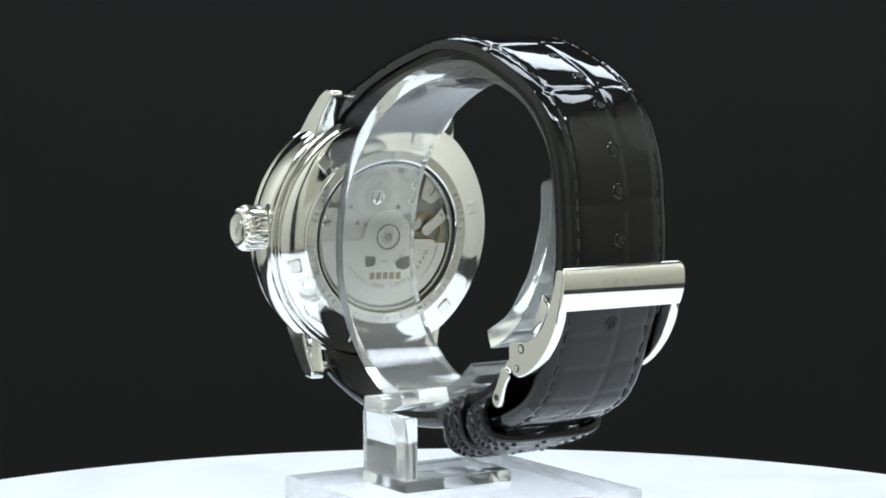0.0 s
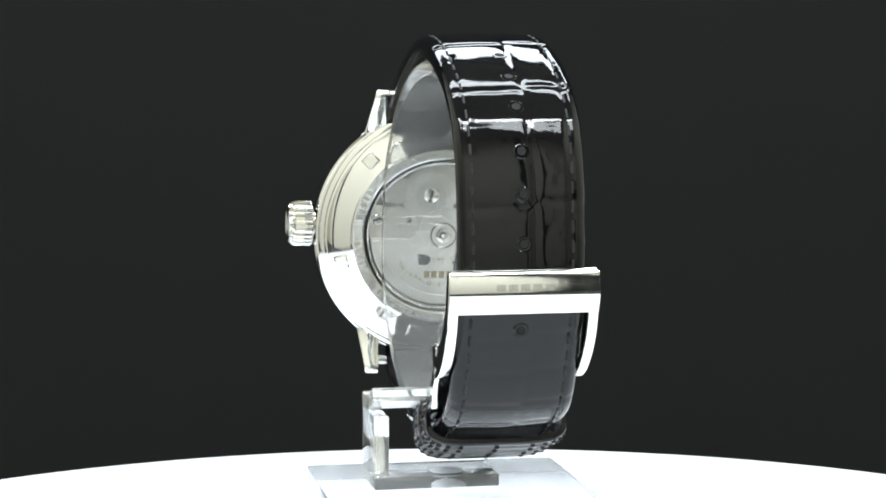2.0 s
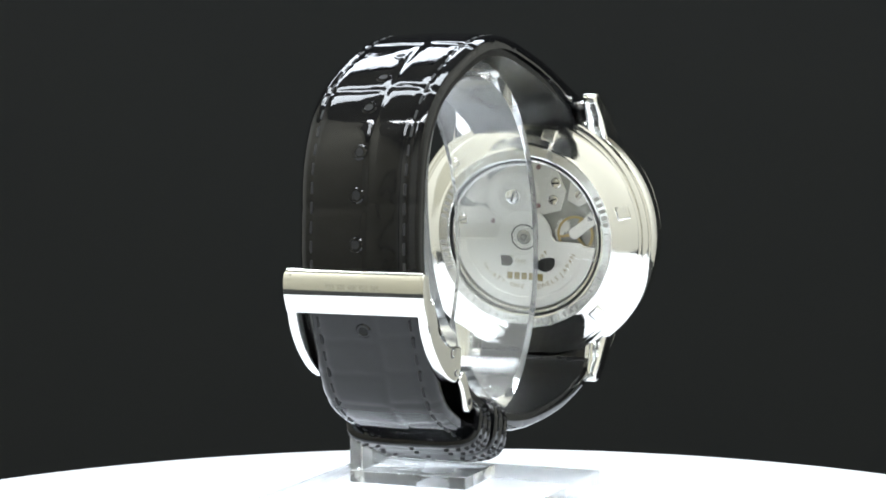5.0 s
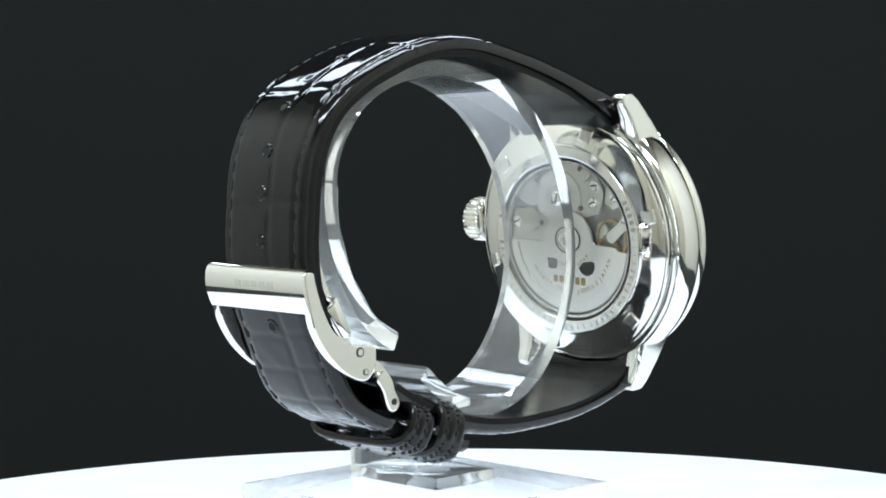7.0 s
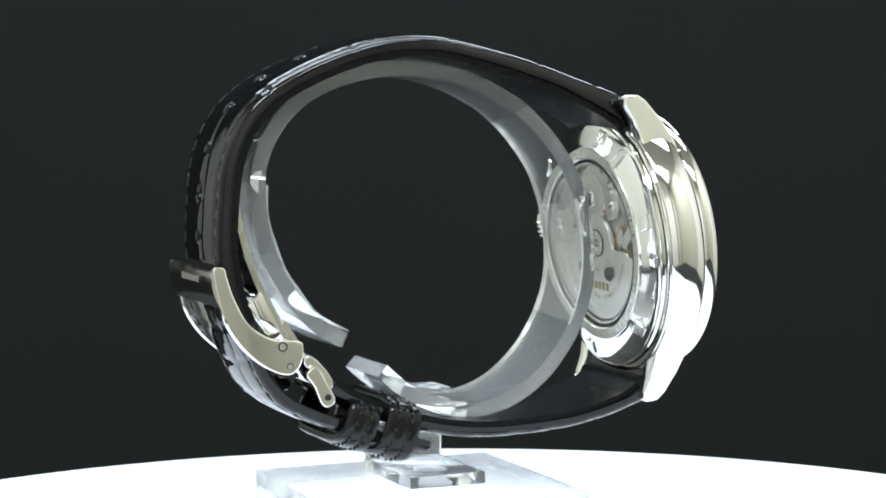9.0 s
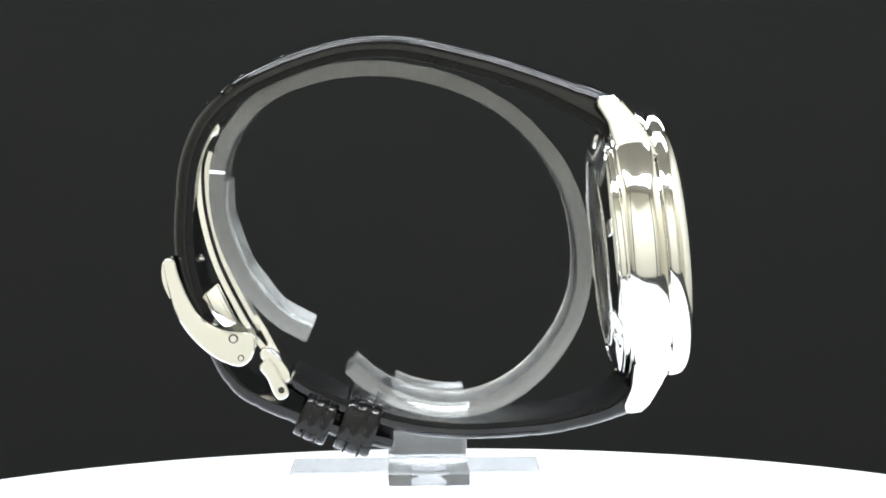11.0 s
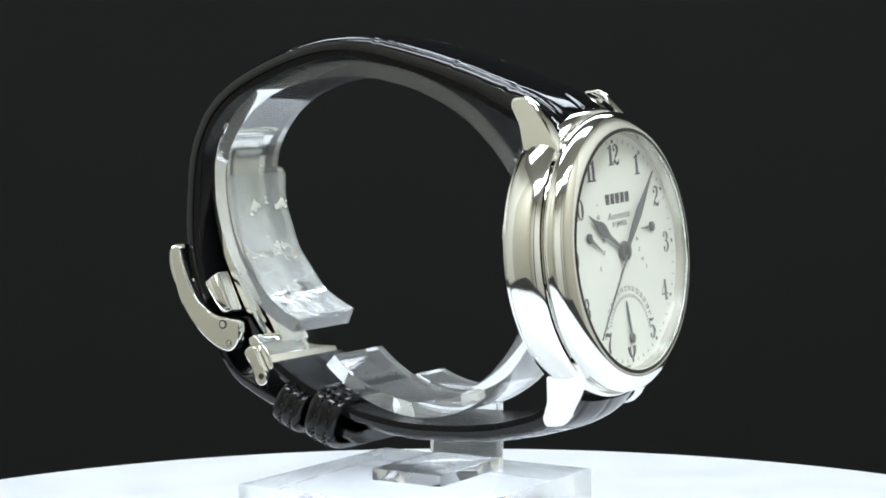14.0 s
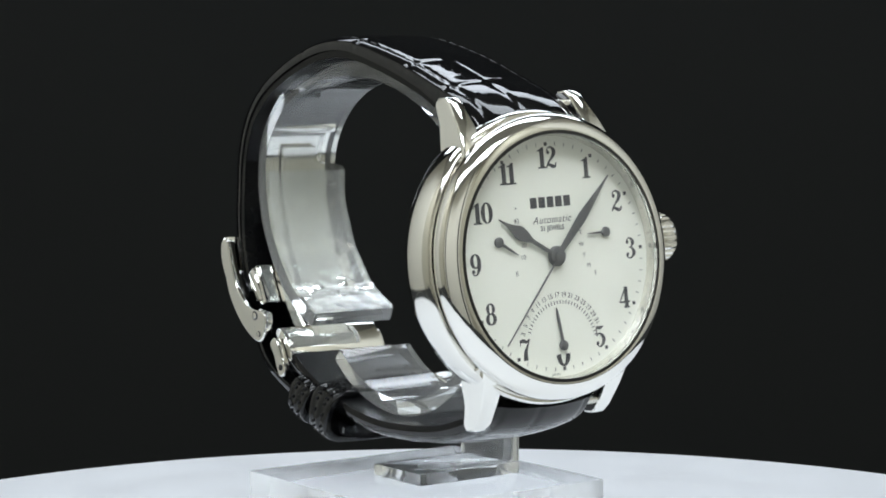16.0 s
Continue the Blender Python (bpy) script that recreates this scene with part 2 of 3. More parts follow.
def cuff_mid(y):
    return 0.9 + (21 - y) * 0.07


def watch_stand():
    top = new("watch_stand")
    tagged(top, "clear bent acrylic watch stand with a C-shaped cuff", "watch stand")
    path, length = spline(CUFF, 0.6)
    path = eased(path, 40)
    bm = band(path, lambda s: 2.3, lambda s, q: cuff_mid(q[0]) - (8.4 if s < 0.185 else 6.7), lambda s, q: cuff_mid(q[0]) + 6.7, (-6, 54), columns=2, length=length)
    part("cuff", soften(bm, 0.18, 2, 50), ACRYLIC, top)
    # loose protective film left on the inside of the free end
    ns = normals(path, (-6, 54))
    free = [q - m * 2.42 for q, m in zip(path, ns)][:int(len(path) * 0.185)]

    def crumple(s, x, half):
        return 0.2 * noise.noise(Vector((s * 0.5, x * 0.35, 1.7))) - 0.2 + 0.16 * noise.noise(Vector((s * 1.3, x * 1.1, 4.2)))
    part("protective_film", band(free, lambda s: 0.3 + 0.1 * math.sin(s * 21), lambda s, q: cuff_mid(q[0]) - 8.2, lambda s, q: cuff_mid(q[0]) + 6.6, (-6, 54), crumple, 24, 30), FILM, top,
         "crumpled clear protective film", angle=25)
    # curved tab between the cuff and the post
    tab = [q for q in path[len(path) * 3 // 4:] if -9.3 < q[0] < 3.2]
    tab = [Vector((q[0], q[1] + 0.4)) for q in tab]
    part("tab", soften(band(tab, lambda s: 2.2, lambda s, q: -12.0, lambda s, q: cuff_mid(q[0]) - 6.78, (-6, 54)), 0.18, 2, 50), ACRYLIC, top)
    part("post", box((-10.85, -3.05, 24.05), (2.3, 12.5, 9.3), 0.25), ACRYLIC, top)
    part("foot", box((-2.4, -3.05, BLOCK_TOP + 0.97), (19.2, 12.5, 1.9), 0.2), ACRYLIC, top)
    part("glue_pad", lathe([(0, 0), (0, 2.6), (0.06, 2.5), (0.06, 0)], Matrix.Translation((0, -3, BLOCK_TOP - 0.02)) @ Matrix.Rotation(radians(90), 4, "X"), 32), WHITE, top)
    for ob in top.children:
        ob.visible_shadow = False
        if ob.name.startswith("foot"):
            frost(ob, lambda n: abs(n[2]) < 0.3)
        elif ob.name.startswith("post"):
            frost(ob, lambda n: abs(n[0]) < 0.3)
    return top


# ---- the watch ----
HEAD = Matrix.Translation((4.7, 29.1, 54.0)) @ pose(0, 0, 0, 5.3, 2.0, 0)
FRONT = HEAD @ Matrix.Translation((0, 0.30, 0))
BACK = HEAD @ Matrix.Translation((0, -0.62, 0))


def xc(y):
    """Middle of the strap at depth y."""
    return 4.15 + 0.95 * min(1.0, max(0.0, (y + 12) / 38))


def on_dial(u, w, y=4.56, turn=0.0):
    """A pose in the dial's plane, x to the viewer's right and y up."""
    m = Matrix(((-1, 0, 0, -u), (0, 0, 1, y), (0, 1, 0, w), (0, 0, 0, 1)))
    return FRONT @ m @ Matrix.Rotation(radians(turn), 4, "Z")


def on_back(u, w, y, turn=0.0):
    """A pose on the back, facing away from the dial."""
    m = Matrix(((1, 0, 0, u), (0, 0, -1, y), (0, 1, 0, w), (0, 0, 0, 1)))
    return BACK @ m @ Matrix.Rotation(radians(turn), 4, "Z")


def watch_case(top):
    case = part("case", lathe([(-4.7, 18.0), (-4.75, 19.2), (-4.6, 19.55), (-4.2, 19.6), (-4.15, 19.3), (-3.95, 19.3), (-3.9, 20.1), (-3.75, 20.4), (-3.5, 20.45),
                               (-3.45, 20.75), (-3.2, 20.95), (-1.8, 21.15), (0.2, 21.12), (1.5, 20.85), (1.85, 20.6), (1.92, 19.6), (2.5, 19.3), (2.5, 17.4), (-4.2, 17.4)],
                              HEAD, 160, True), STEEL, top)
    part("bezel", lathe([(2.2, 18.6), (2.2, 19.8), (2.35, 20.15), (2.6, 20.28), (3.5, 20.32), (4.05, 20.2), (4.6, 19.85), (5.1, 19.3), (5.45, 18.7), (5.68, 18.15), (5.75, 17.9), (5.74, 17.72),
                         (5.6, 17.68), (3.8, 17.7), (2.9, 18)], HEAD, 160, True), STEEL, top)
    part("gasket", lathe([(4.4, 17.68), (5.5, 17.66), (5.54, 17.25), (4.4, 17.25)], FRONT, 128, True), GASKET, top)
    part("rehaut", lathe([(2.95, 16.95), (4.35, 17.2), (4.35, 17.66), (2.9, 17.66)], FRONT, 128, True), BRUSHED, top)
    prof = [(1.2 * (1 - (r / 17.2) ** 2) + 5.5, r) for r in (0, 4, 8, 11, 13.5, 15.5, 16.7, 17.2)]
    inner = [(p[0] - 1.1, p[1]) for p in prof[::-1]]
    cr = part("crystal", lathe(prof + inner, FRONT, 96), GLASS, top, "clear domed crystal")
    cr.visible_shadow = False
    # lugs
    lug = ((-5.35, 22.3), (-5.3, 23.2), (-4.8, 23.65), (-2.9, 23.65), (-1.6, 22.6), (0.6, 19.4), (2.1, 16.5), (2.6, 14.7), (2.6, 13.5), (-3.3, 13.5), (-3.2, 15.2), (-4.1, 19.8))
    for sx in (-1, 1):
        for sz in (-1, 1):
            bm = prism([(y, z * sz) for y, z in lug], 0, 1)
            for v in bm.verts:
                z = abs(v.co[2])
                outer = 13.6 - 1.7 * min(1, max(0, (z - 14.3) / 9))
                inner = 9.7
                v.co[0] = sx * (inner + (outer - inner) * v.co[0])
            bmesh.ops.recalc_face_normals(bm, faces=bm.faces)
            soften(bm, 0.38, 2, 28)
            bm.transform(HEAD)
            part("lug", bm, STEEL, top)
            part("lug_step", _moved(prism([(-3.1, 14.2 * sz), (2.6, 14.2 * sz), (2.75, 14.7 * sz), (-3.2, 14.7 * sz)], sx * 11.6, sx * 14.15, 0.2), HEAD), STEEL, top)
    for sz in (-1, 1):
        part("spring_bar", _moved(rod((-9.8, -3.2, 21.6 * sz), (9.8, -3.2, 21.6 * sz), 0.75), HEAD), BRUSHED, top)
    # crown
    bm = bmesh.new()
    seg = 26 * 6
    prof = [(-14.2 - 4.5, 1.9), (-19.3, 2.0), (-19.4, 3.3), (-19.7, 3.65), (-22.2, 3.7), (-22.8, 3.4), (-23.3, 2.9), (-23.45, 2.5), (-23.3, 2.2), (-23.35, 0)]
    rings = []
    for i, (x, r) in enumerate(prof):
        ring = []
        for k in range(seg):
            a = 2 * math.pi * k / seg
            rr = r
            if 3 <= i <= 5:
                rr = r - 0.38 * max(0.0, -math.cos(26 * a)) ** 0.8
            ring.append(bm.verts.new((x - 1.9, rr * math.cos(a), rr * math.sin(a))))
        rings.append(ring)
    for a, b in zip(rings, rings[1:]):
        for k in range(seg):
            bm.faces.new((a[k], a[(k + 1) % seg], b[(k + 1) % seg], b[k]))
    bmesh.ops.remove_doubles(bm, verts=bm.verts, dist=0.0005)
    bm.transform(HEAD @ Matrix.Translation((0, -1.4, 0.9)))
    crown = part("crown", bm, STEEL, top, "fluted steel crown")
    for ang, yy in ((12, -2.4),):
        m = HEAD @ Matrix.Rotation(radians(ang), 4, "Y") @ Matrix.Translation((-20.95, yy, 0)) @ Matrix.Rotation(radians(90), 4, "Z")
        part("setting_pin", lathe([(0, 0), (0.0, 0.55), (0.22, 0.6), (0.22, 0)], m, 24), GASKET, top)
    part("crown_stem", _moved(rod((-19.9, -1.4, 0.9), (-21.3, -1.4, 0.9), 1.9), HEAD), STEEL, top)
    part("crown_emblem", _moved(prism([(-2.3, 1.7), (-1.9, 2.2), (-0.7, 0.2), (-1.0, -0.4)], -25.33, -25.22), HEAD), ENGRAVE, crown)
    return case


def _moved(bm, m):
    bm.transform(m)
    return bm


def figure(ch, u0, w0, size):
    """A bold Clarendon figure: strokes that swell and thin, with ball ends."""
    bm = bmesh.new()
    level = [3.015]

    def stroke(pts, closed=False):
        p = [Vector(q) for q in pts]
        if closed:
            p = [p[-1]] + p + [p[0], p[1]]
        else:
            p = [2 * p[0] - p[1]] + p + [2 * p[-1] - p[-2]]
        run = []
        for i in range(1, len(p) - 2):
            a, b, c, d = p[i - 1:i + 3]
            for k in range(6):
                t = k / 6
                run.append(0.5 * (2 * b + (c - a) * t + (2 * a - 5 * b + 4 * c - d) * t * t + (3 * b - a - 3 * c + d) * t ** 3))
        run.append(p[-2])
        last = None
        for i, q in enumerate(run):
            e = run[min(i + 1, len(run) - 1)] - run[max(i - 1, 0)]
            n = Vector((-e.y, e.x))
            n = n.normalized() * max(0.08, 1.3 * q.z) / 2
            pair = []
            for sg in (1, -1):
                u, w = u0 + size * (1.1 * q.x + sg * n.x), w0 + size * (q.y + sg * n.y)
                pair.append(bm.verts.new(FRONT @ Vector((-u, level[0], w))))
            if last:
                bm.faces.new((last[0], last[1], pair[1], pair[0]))
            last = pair
        level[0] += 0.006

    def ball(x, y, r=0.27):
        merge(bm, flat_shape([(u0 + size * (1.1 * x + r * math.cos(k * 0.5236)), w0 + size * (y + r * math.sin(k * 0.5236))) for k in range(12)], level[0], 0.01, FRONT))
        level[0] += 0.012

    def ring(cy, rx, ry, fat):
        stroke([(rx * math.cos(k * 0.7854), cy + ry * math.sin(k * 0.7854), 0.14 + (fat - 0.14) * abs(math.cos(k * 0.7854)) ** 1.5) for k in range(8)], True)
    if ch == "0":
        ring(0, 0.62, 1.4, 0.55)
    elif ch == "2":
        stroke(((-0.6, 0.75, 0.16), (-0.45, 1.25, 0.15), (0.05, 1.42, 0.2), (0.52, 0.95, 0.5), (0.4, 0.3, 0.45), (-0.2, -0.45, 0.24), (-0.65, -1.0, 0.18), (-0.78, -1.5, 0.14)))
        stroke(((-0.72, -1.2, 0.16), (-0.35, -1.02, 0.34), (0.15, -1.28, 0.42), (0.6, -1.25, 0.3), (0.78, -0.75, 0.12)))
        ball(-0.45, 0.72)
    elif ch == "3":
        stroke(((-0.62, 0.9, 0.14), (-0.4, 1.32, 0.15), (0.05, 1.42, 0.2), (0.48, 0.85, 0.48), (0.15, 0.18, 0.2), (-0.25, 0.08, 0.14)))
        stroke(((-0.25, 0.08, 0.14), (0.2, 0.05, 0.2), (0.58, -0.65, 0.52), (0.1, -1.4, 0.2), (-0.45, -1.35, 0.15), (-0.72, -0.95, 0.14)))
        ball(-0.46, 0.9)
        ball(-0.52, -0.88)
    elif ch == "4":
        stroke(((0.3, 1.5, 0.16), (-0.3, 0.4, 0.16), (-0.85, -0.6, 0.16)))
        stroke(((-0.9, -0.66, 0.2), (0, -0.66, 0.2), (0.9, -0.66, 0.2)))
        stroke(((0.28, 1.5, 0.52), (0.28, 0, 0.52), (0.28, -1.5, 0.52)))
        stroke(((-0.2, -1.42, 0.18), (0.3, -1.42, 0.18), (0.78, -1.42, 0.18)))
    elif ch == "5":
        stroke(((-0.55, 1.5, 0.15), (-0.56, 0.8, 0.15), (-0.58, 0.1, 0.15)))
        stroke(((-0.58, 1.38, 0.24), (0.0, 1.24, 0.36), (0.62, 1.42, 0.14)))
        stroke(((-0.56, 0.15, 0.14), (-0.1, 0.45, 0.2), (0.55, -0.3, 0.52), (0.3, -1.1, 0.36), (-0.2, -1.43, 0.16), (-0.7, -1.0, 0.14)))
        ball(-0.5, -0.9)
    elif ch == "7":
        stroke(((-0.72, 1.5, 0.14), (-0.74, 1.0, 0.14), (-0.76, 0.6, 0.12)))
        stroke(((-0.72, 1.2, 0.3), (-0.2, 1.28, 0.42), (0.3, 1.1, 0.3), (0.78, 1.45, 0.16)))
        stroke(((0.76, 1.4, 0.14), (0.35, 0.5, 0.26), (0.0, -0.4, 0.5), (-0.05, -1.5, 0.62)))
    elif ch == "8":
        ring(0.72, 0.46, 0.7, 0.42)
        ring(-0.7, 0.58, 0.74, 0.5)
    elif ch == "9":
        ring(0.5, 0.56, 0.92, 0.48)
        stroke(((0.58, 0.6, 0.46), (0.52, -0.5, 0.44), (0.1, -1.36, 0.2), (-0.35, -1.38, 0.15), (-0.6, -1.0, 0.14)))
        ball(-0.42, -0.92)
    return bm


def dial(top):
    d = part("dial", lathe([(3.00, 0), (3.00, 17.4), (2.60, 17.4), (2.60, 0)], FRONT, 128), DIAL, top, "silvery white dial with dark printed numerals")
    for h in range(1, 13):
        a = radians(90 - 30 * h)
        r = 13.95
        txt = str(h)
        if h == 6:
            # lower half of the figure, cut by the date scale
            o = []
            for k in range(13):
                t = math.pi + math.pi * k / 12
                o.append((1.25 * math.cos(t), -13.8 + 1.75 * math.sin(t)))
            for k in range(13):
                t = 2 * math.pi - math.pi * k / 12
                o.append((0.42 * math.cos(t), -13.8 + 1.45 * math.sin(t)))
            part("numeral", flat_shape(o, 3.01, 0.03, FRONT), INK, d)
        else:
            cu0, cw0 = r * math.cos(a), r * math.sin(a)
            if h == 7:
                cu0, cw0 = cu0 + 0.35, cw0 - 0.45
            bm = bmesh.new()
            for k, ch in enumerate(txt):
                u0 = cu0 + (k - (len(txt) - 1) / 2) * 1.62 - (0.25 if txt == "11" and k else 0)
                if ch == "1":
                    for o in (((-0.36, -1.5), (0.36, -1.5), (0.36, 1.5), (0.12, 1.5), (-0.36, 1.22)), ((-0.72, -1.5), (0.72, -1.5), (0.72, -1.26), (-0.72, -1.26)),
                              ((-0.36, 1.22), (-0.36, 0.98), (-0.78, 0.9), (-0.78, 1.06))):
                        merge(bm, flat_shape([(u0 + u, cw0 + w) for u, w in o], 3.01, 0.03, FRONT))
                else:
                    merge(bm, figure(ch, u0, cw0, 1.0))
            part("numeral", bm, INK, d, smooth=False)
        q = 15.85
        part("hour_mark", _moved(box((-q * math.cos(a), 3.03, q * math.sin(a)), (0.5, 0.05, 0.5)), FRONT @ Matrix.Identity(4)), INK, d)
    for k in range(60):
        if k % 5:
            a = radians(6 * k)
            part("minute_tick", _moved(box((0, 3.02, 15.9), (0.1, 0.03, 0.5)), FRONT @ Matrix.Rotation(a, 4, "Y")), INK, d)
    # the maker's name as plain bars
    for i in range(5):
        part("name_bar", _moved(box((3.0 - 1.5 * i, 3.02, 7.7), (1.16, 0.03, 1.5)), FRONT), INK, d)
    part("printed_word", lettering("Automatic", 1.45, on_dial(0, 5.2, 3.03), 0.01, 0.0, 1.12, 0.35), INK, d, smooth=False)
    part("printed_word", lettering("31 JEWELS", 0.95, on_dial(0, 4.0, 3.03), 0.01, 0.02), INK, d, smooth=False)
    # date scale
    cw = -12.6
    for i in range(31):
        a = radians(171 - i * 4.93)
        u, w = math.cos(a), math.sin(a)
        part("date_tick", _moved(box((0, 3.02, 6.15), (0.13, 0.03, 0.5)), FRONT @ Matrix.Translation((0, 0, cw)) @ Matrix.Rotation(a - math.pi / 2, 4, "Y").inverted()), INK, d)
        if i % 2 == 0:
            part("date_figure", lettering(str(i + 1), 1.02, on_dial(7.15 * u, cw + 7.15 * w, 3.03, math.degrees(a) - 90), 0.01, squash=0.92), INK, d, smooth=False)
    # weekday letters and power reserve figures
    for i, c in enumerate("SFTWTMS"):
        a = radians(140 + i * 15.5)
        part("weekday_letter", lettering(c, 0.9, on_dial(10.3 + 5.4 * math.cos(a), 2.0 + 6.2 * math.sin(a), 3.03), 0.01), INK, d, smooth=False)
    for c, u, w in (("40", -6.3, 5.4), ("20", -5.3, 2.0), ("10", -5.6, 0.3), ("E", -6.9, -1.9)):
        part("reserve_figure", lettering(c, 0.95, on_dial(u, w, 3.03), 0.01), INK, d, smooth=False)
    part("reserve_dot", _moved(box((6.2, 3.02, 7.2), (0.22, 0.03, 0.22)), FRONT), INK, d)
    part("printed_word", lettering("JAPAN", 0.5, on_dial(-1.6, -16.55, 3.03), 0.005), INK, d, smooth=False)

    # hands
    def hand(name, cu, cwv, tip_u, tip_w, outline, y, hub):
        du, dw = tip_u - cu, tip_w - cwv
        L = math.hypot(du, dw)
        eu, ew = du / L, dw / L
        o = []
        for s, h in outline:
            o.append((cu + eu * s * L - ew * h, cwv + ew * s * L + eu * h))
        for s, h in outline[::-1]:
            o.append((cu + eu * s * L + ew * h, cwv + ew * s * L - eu * h))
        bm = flat_shape(o, y, 0.16, FRONT)
        merge(bm, lathe([(y - 0.05, 0), (y - 0.05, hub), (y + 0.22, hub), (y + 0.3, hub * 0.8), (y + 0.3, 0)], FRONT @ Matrix.Translation((-cu, 0, cwv)), 32))
        part(name, bm, HANDMETAL, top)
    hand("hour_hand", 0, 0, -9.6, 5.9, ((0, 0.3), (0.42, 0.28), (0.5, 0.65), (0.6, 0.98), (0.68, 0.92), (0.76, 0.55), (0.86, 0.22), (1, 0.05)), 3.35, 1.45)
    hand("minute_hand", 0, 0, 10.3, 10.7, ((0, 0.5), (0.1, 0.42), (0.3, 0.62), (0.48, 0.75), (0.62, 0.58), (0.8, 0.28), (1, 0.06)), 3.65, 1.3)
    hand("second_hand", 0, 0, -10.4, -11.6, ((0, 0.12), (0.5, 0.11), (1, 0.06)), 3.95, 0.7)
    hand("reserve_hand", -9.8, 2.75, -6.6, 0.7, ((0, 0.25), (0.15, 0.2), (0.6, 0.16), (1, 0.06)), 3.22, 0.72)
    hand("weekday_hand", 9.4, 2.7, 6.1, 2.7, ((0, 0.25), (0.15, 0.18), (0.6, 0.14), (1, 0.05)), 3.22, 0.72)
    hand("date_hand", 0, cw, -0.75, cw + 5.4, ((0, 0.28), (0.15, 0.2), (0.7, 0.2), (0.9, 0.14), (1, 0.04)), 3.22, 0.72)


def caseback(top):
    back = part("caseback", lathe([(-4.1, 19.2), (-4.85, 19.15), (-5.0, 18.9), (-5.35, 17.9), (-5.75, 16.6), (-6.0, 15.6), (-6.12, 15.25), (-6.2, 15.1), (-6.22, 13.5),
                                   (-6.1, 13.25), (-5.0, 13.2), (-4.1, 16)], HEAD, 160, True), STEEL, top, "polished steel caseback ring with engraved writing")
    part("engraved_ring", lathe([(-6.1, 13.45), (-6.27, 13.55), (-6.27, 15.0), (-6.1, 15.1)], HEAD, 128, True), BRUSHED, top, "satin steel ring with engraved writing")
    part("inner_ring", lathe([(-5.25, 13.2), (-5.2, 12.75), (-4.30, 12.7), (-3.90, 13.2)], BACK, 128, True), GASKET, top)
    part("movement_ring", lathe([(-4.9, 12.72), (-4.85, 12.35), (-3.4, 12.3), (-3.3, 12.72)], BACK, 128, True), BRUSHED, top)
    g = part("back_window", lathe([(-5.5, 0), (-5.5, 13.1), (-5.25, 13.18), (-5.0, 13.1), (-5.0, 0)], BACK, 96), GLASS, top, "flat display window")
    g.visible_shadow = False
    for k in range(6):
        a = radians(60 * k + 14)
        seat = HEAD @ Matrix.Rotation(a, 4, "Y") @ Matrix.Translation((0, -5.5, 17.35)) @ Matrix.Rotation(radians(-17), 4, "X")
        part("wrench_notch", _moved(box((0, 0, 0), (2.3, 0.5, 2.2), 0.14), seat), STEEL, top)
        part("notch_floor", _moved(box((0, -0.26, 0), (1.8, 0.06, 1.7)), seat), BRUSHED, top)
    # engraved ring
    words = (("STAINLESS", 262), ("STEEL", 228), ("10BAR", 300), ("WATER", 330), ("RESISTANT", 0))
    for wd, at in words:
        n = len(wd)
        for i, c in enumerate(wd):
            a = radians(at + (i - (n - 1) / 2) * 5.2)
            part("engraved_letter", lettering(c, 1.1, on_back(14.28 * math.cos(a), 14.28 * math.sin(a), -5.67, math.degrees(a) + 90), 0.015), ENGRAVE, back, smooth=False)
    for at in (20, 160, 195):
        for i in range(5):
            a = radians(at + (i - 2) * 4.4)
            part("engraved_bar", _moved(box((0, -5.66, 14.3), (0.55, 0.05, 0.95)), BACK @ Matrix.Rotation(math.pi / 2 - a, 4, "Y")), ENGRAVE, back)
    # movement
    plate = part("movement_plate", lathe([(-3.30, 0), (-3.30, 12.7), (-2.90, 12.7), (-2.90, 0)], BACK, 96), BASEPLATE, top, "grey mechanical movement with frosted bridges")

    def bridge(name, outline, y0, y1, mat):
        bm = bmesh.new()
        a = [bm.verts.new((u, y0, w)) for u, w in outline]
        b = [bm.verts.new((u, y1, w)) for u, w in outline]
        bm.faces.new(a)
        bm.faces.new(b)
        n = len(outline)
        for i in range(n):
            bm.faces.new((a[i], a[(i + 1) % n], b[(i + 1) % n], b[i]))
        bmesh.ops.recalc_face_normals(bm, faces=bm.faces)
        soften(bm, 0.12, 2, 40)
        bm.transform(BACK)
        return part(name, bm, mat, plate)

    def arc(cu, cwv, r, a0, a1, n=14):
        return [(cu + r * math.cos(radians(a0 + (a1 - a0) * k / n)), cwv + r * math.sin(radians(a0 + (a1 - a0) * k / n))) for k in range(n + 1)]
    def toothed(u, w, r, n, depth):
        return [(u + (r if k % 4 in (1, 2) else r - depth) * math.cos(math.pi * k / n / 2), w + (r if k % 4 in (1, 2) else r - depth) * math.sin(math.pi * k / n / 2)) for k in range(n * 4)]
    bridge("train_bridge", arc(0, 0, 12.3, 66, 104) + arc(-2.15, 6.7, 4.9, 112, 250) + [(0.2, 2.9), (2.9, 3.6), (5.7, 4.4), (6.7, 7.6)], -3.4, -3.75, PLATE)
    bridge("barrel_bridge", arc(0, 0, 12.3, 158, 184) + [(-4.4, -0.8), (-3.8, 1.4), (-5.0, 3.5), (-7.4, 4.5)], -3.4, -3.85, PLATE)
    bridge("wheel_bridge", arc(0, 0, 12.3, 122, 150) + [(-9.2, 5.2), (-7.4, 9.0)], -3.4, -3.6, ROTOR)
    bridge("balance_bridge", arc(0, 0, 12.3, 30, 52) + [(7.4, 8.9), (6.9, 6.2), (8.8, 5.2)], -3.4, -3.9, PLATE)
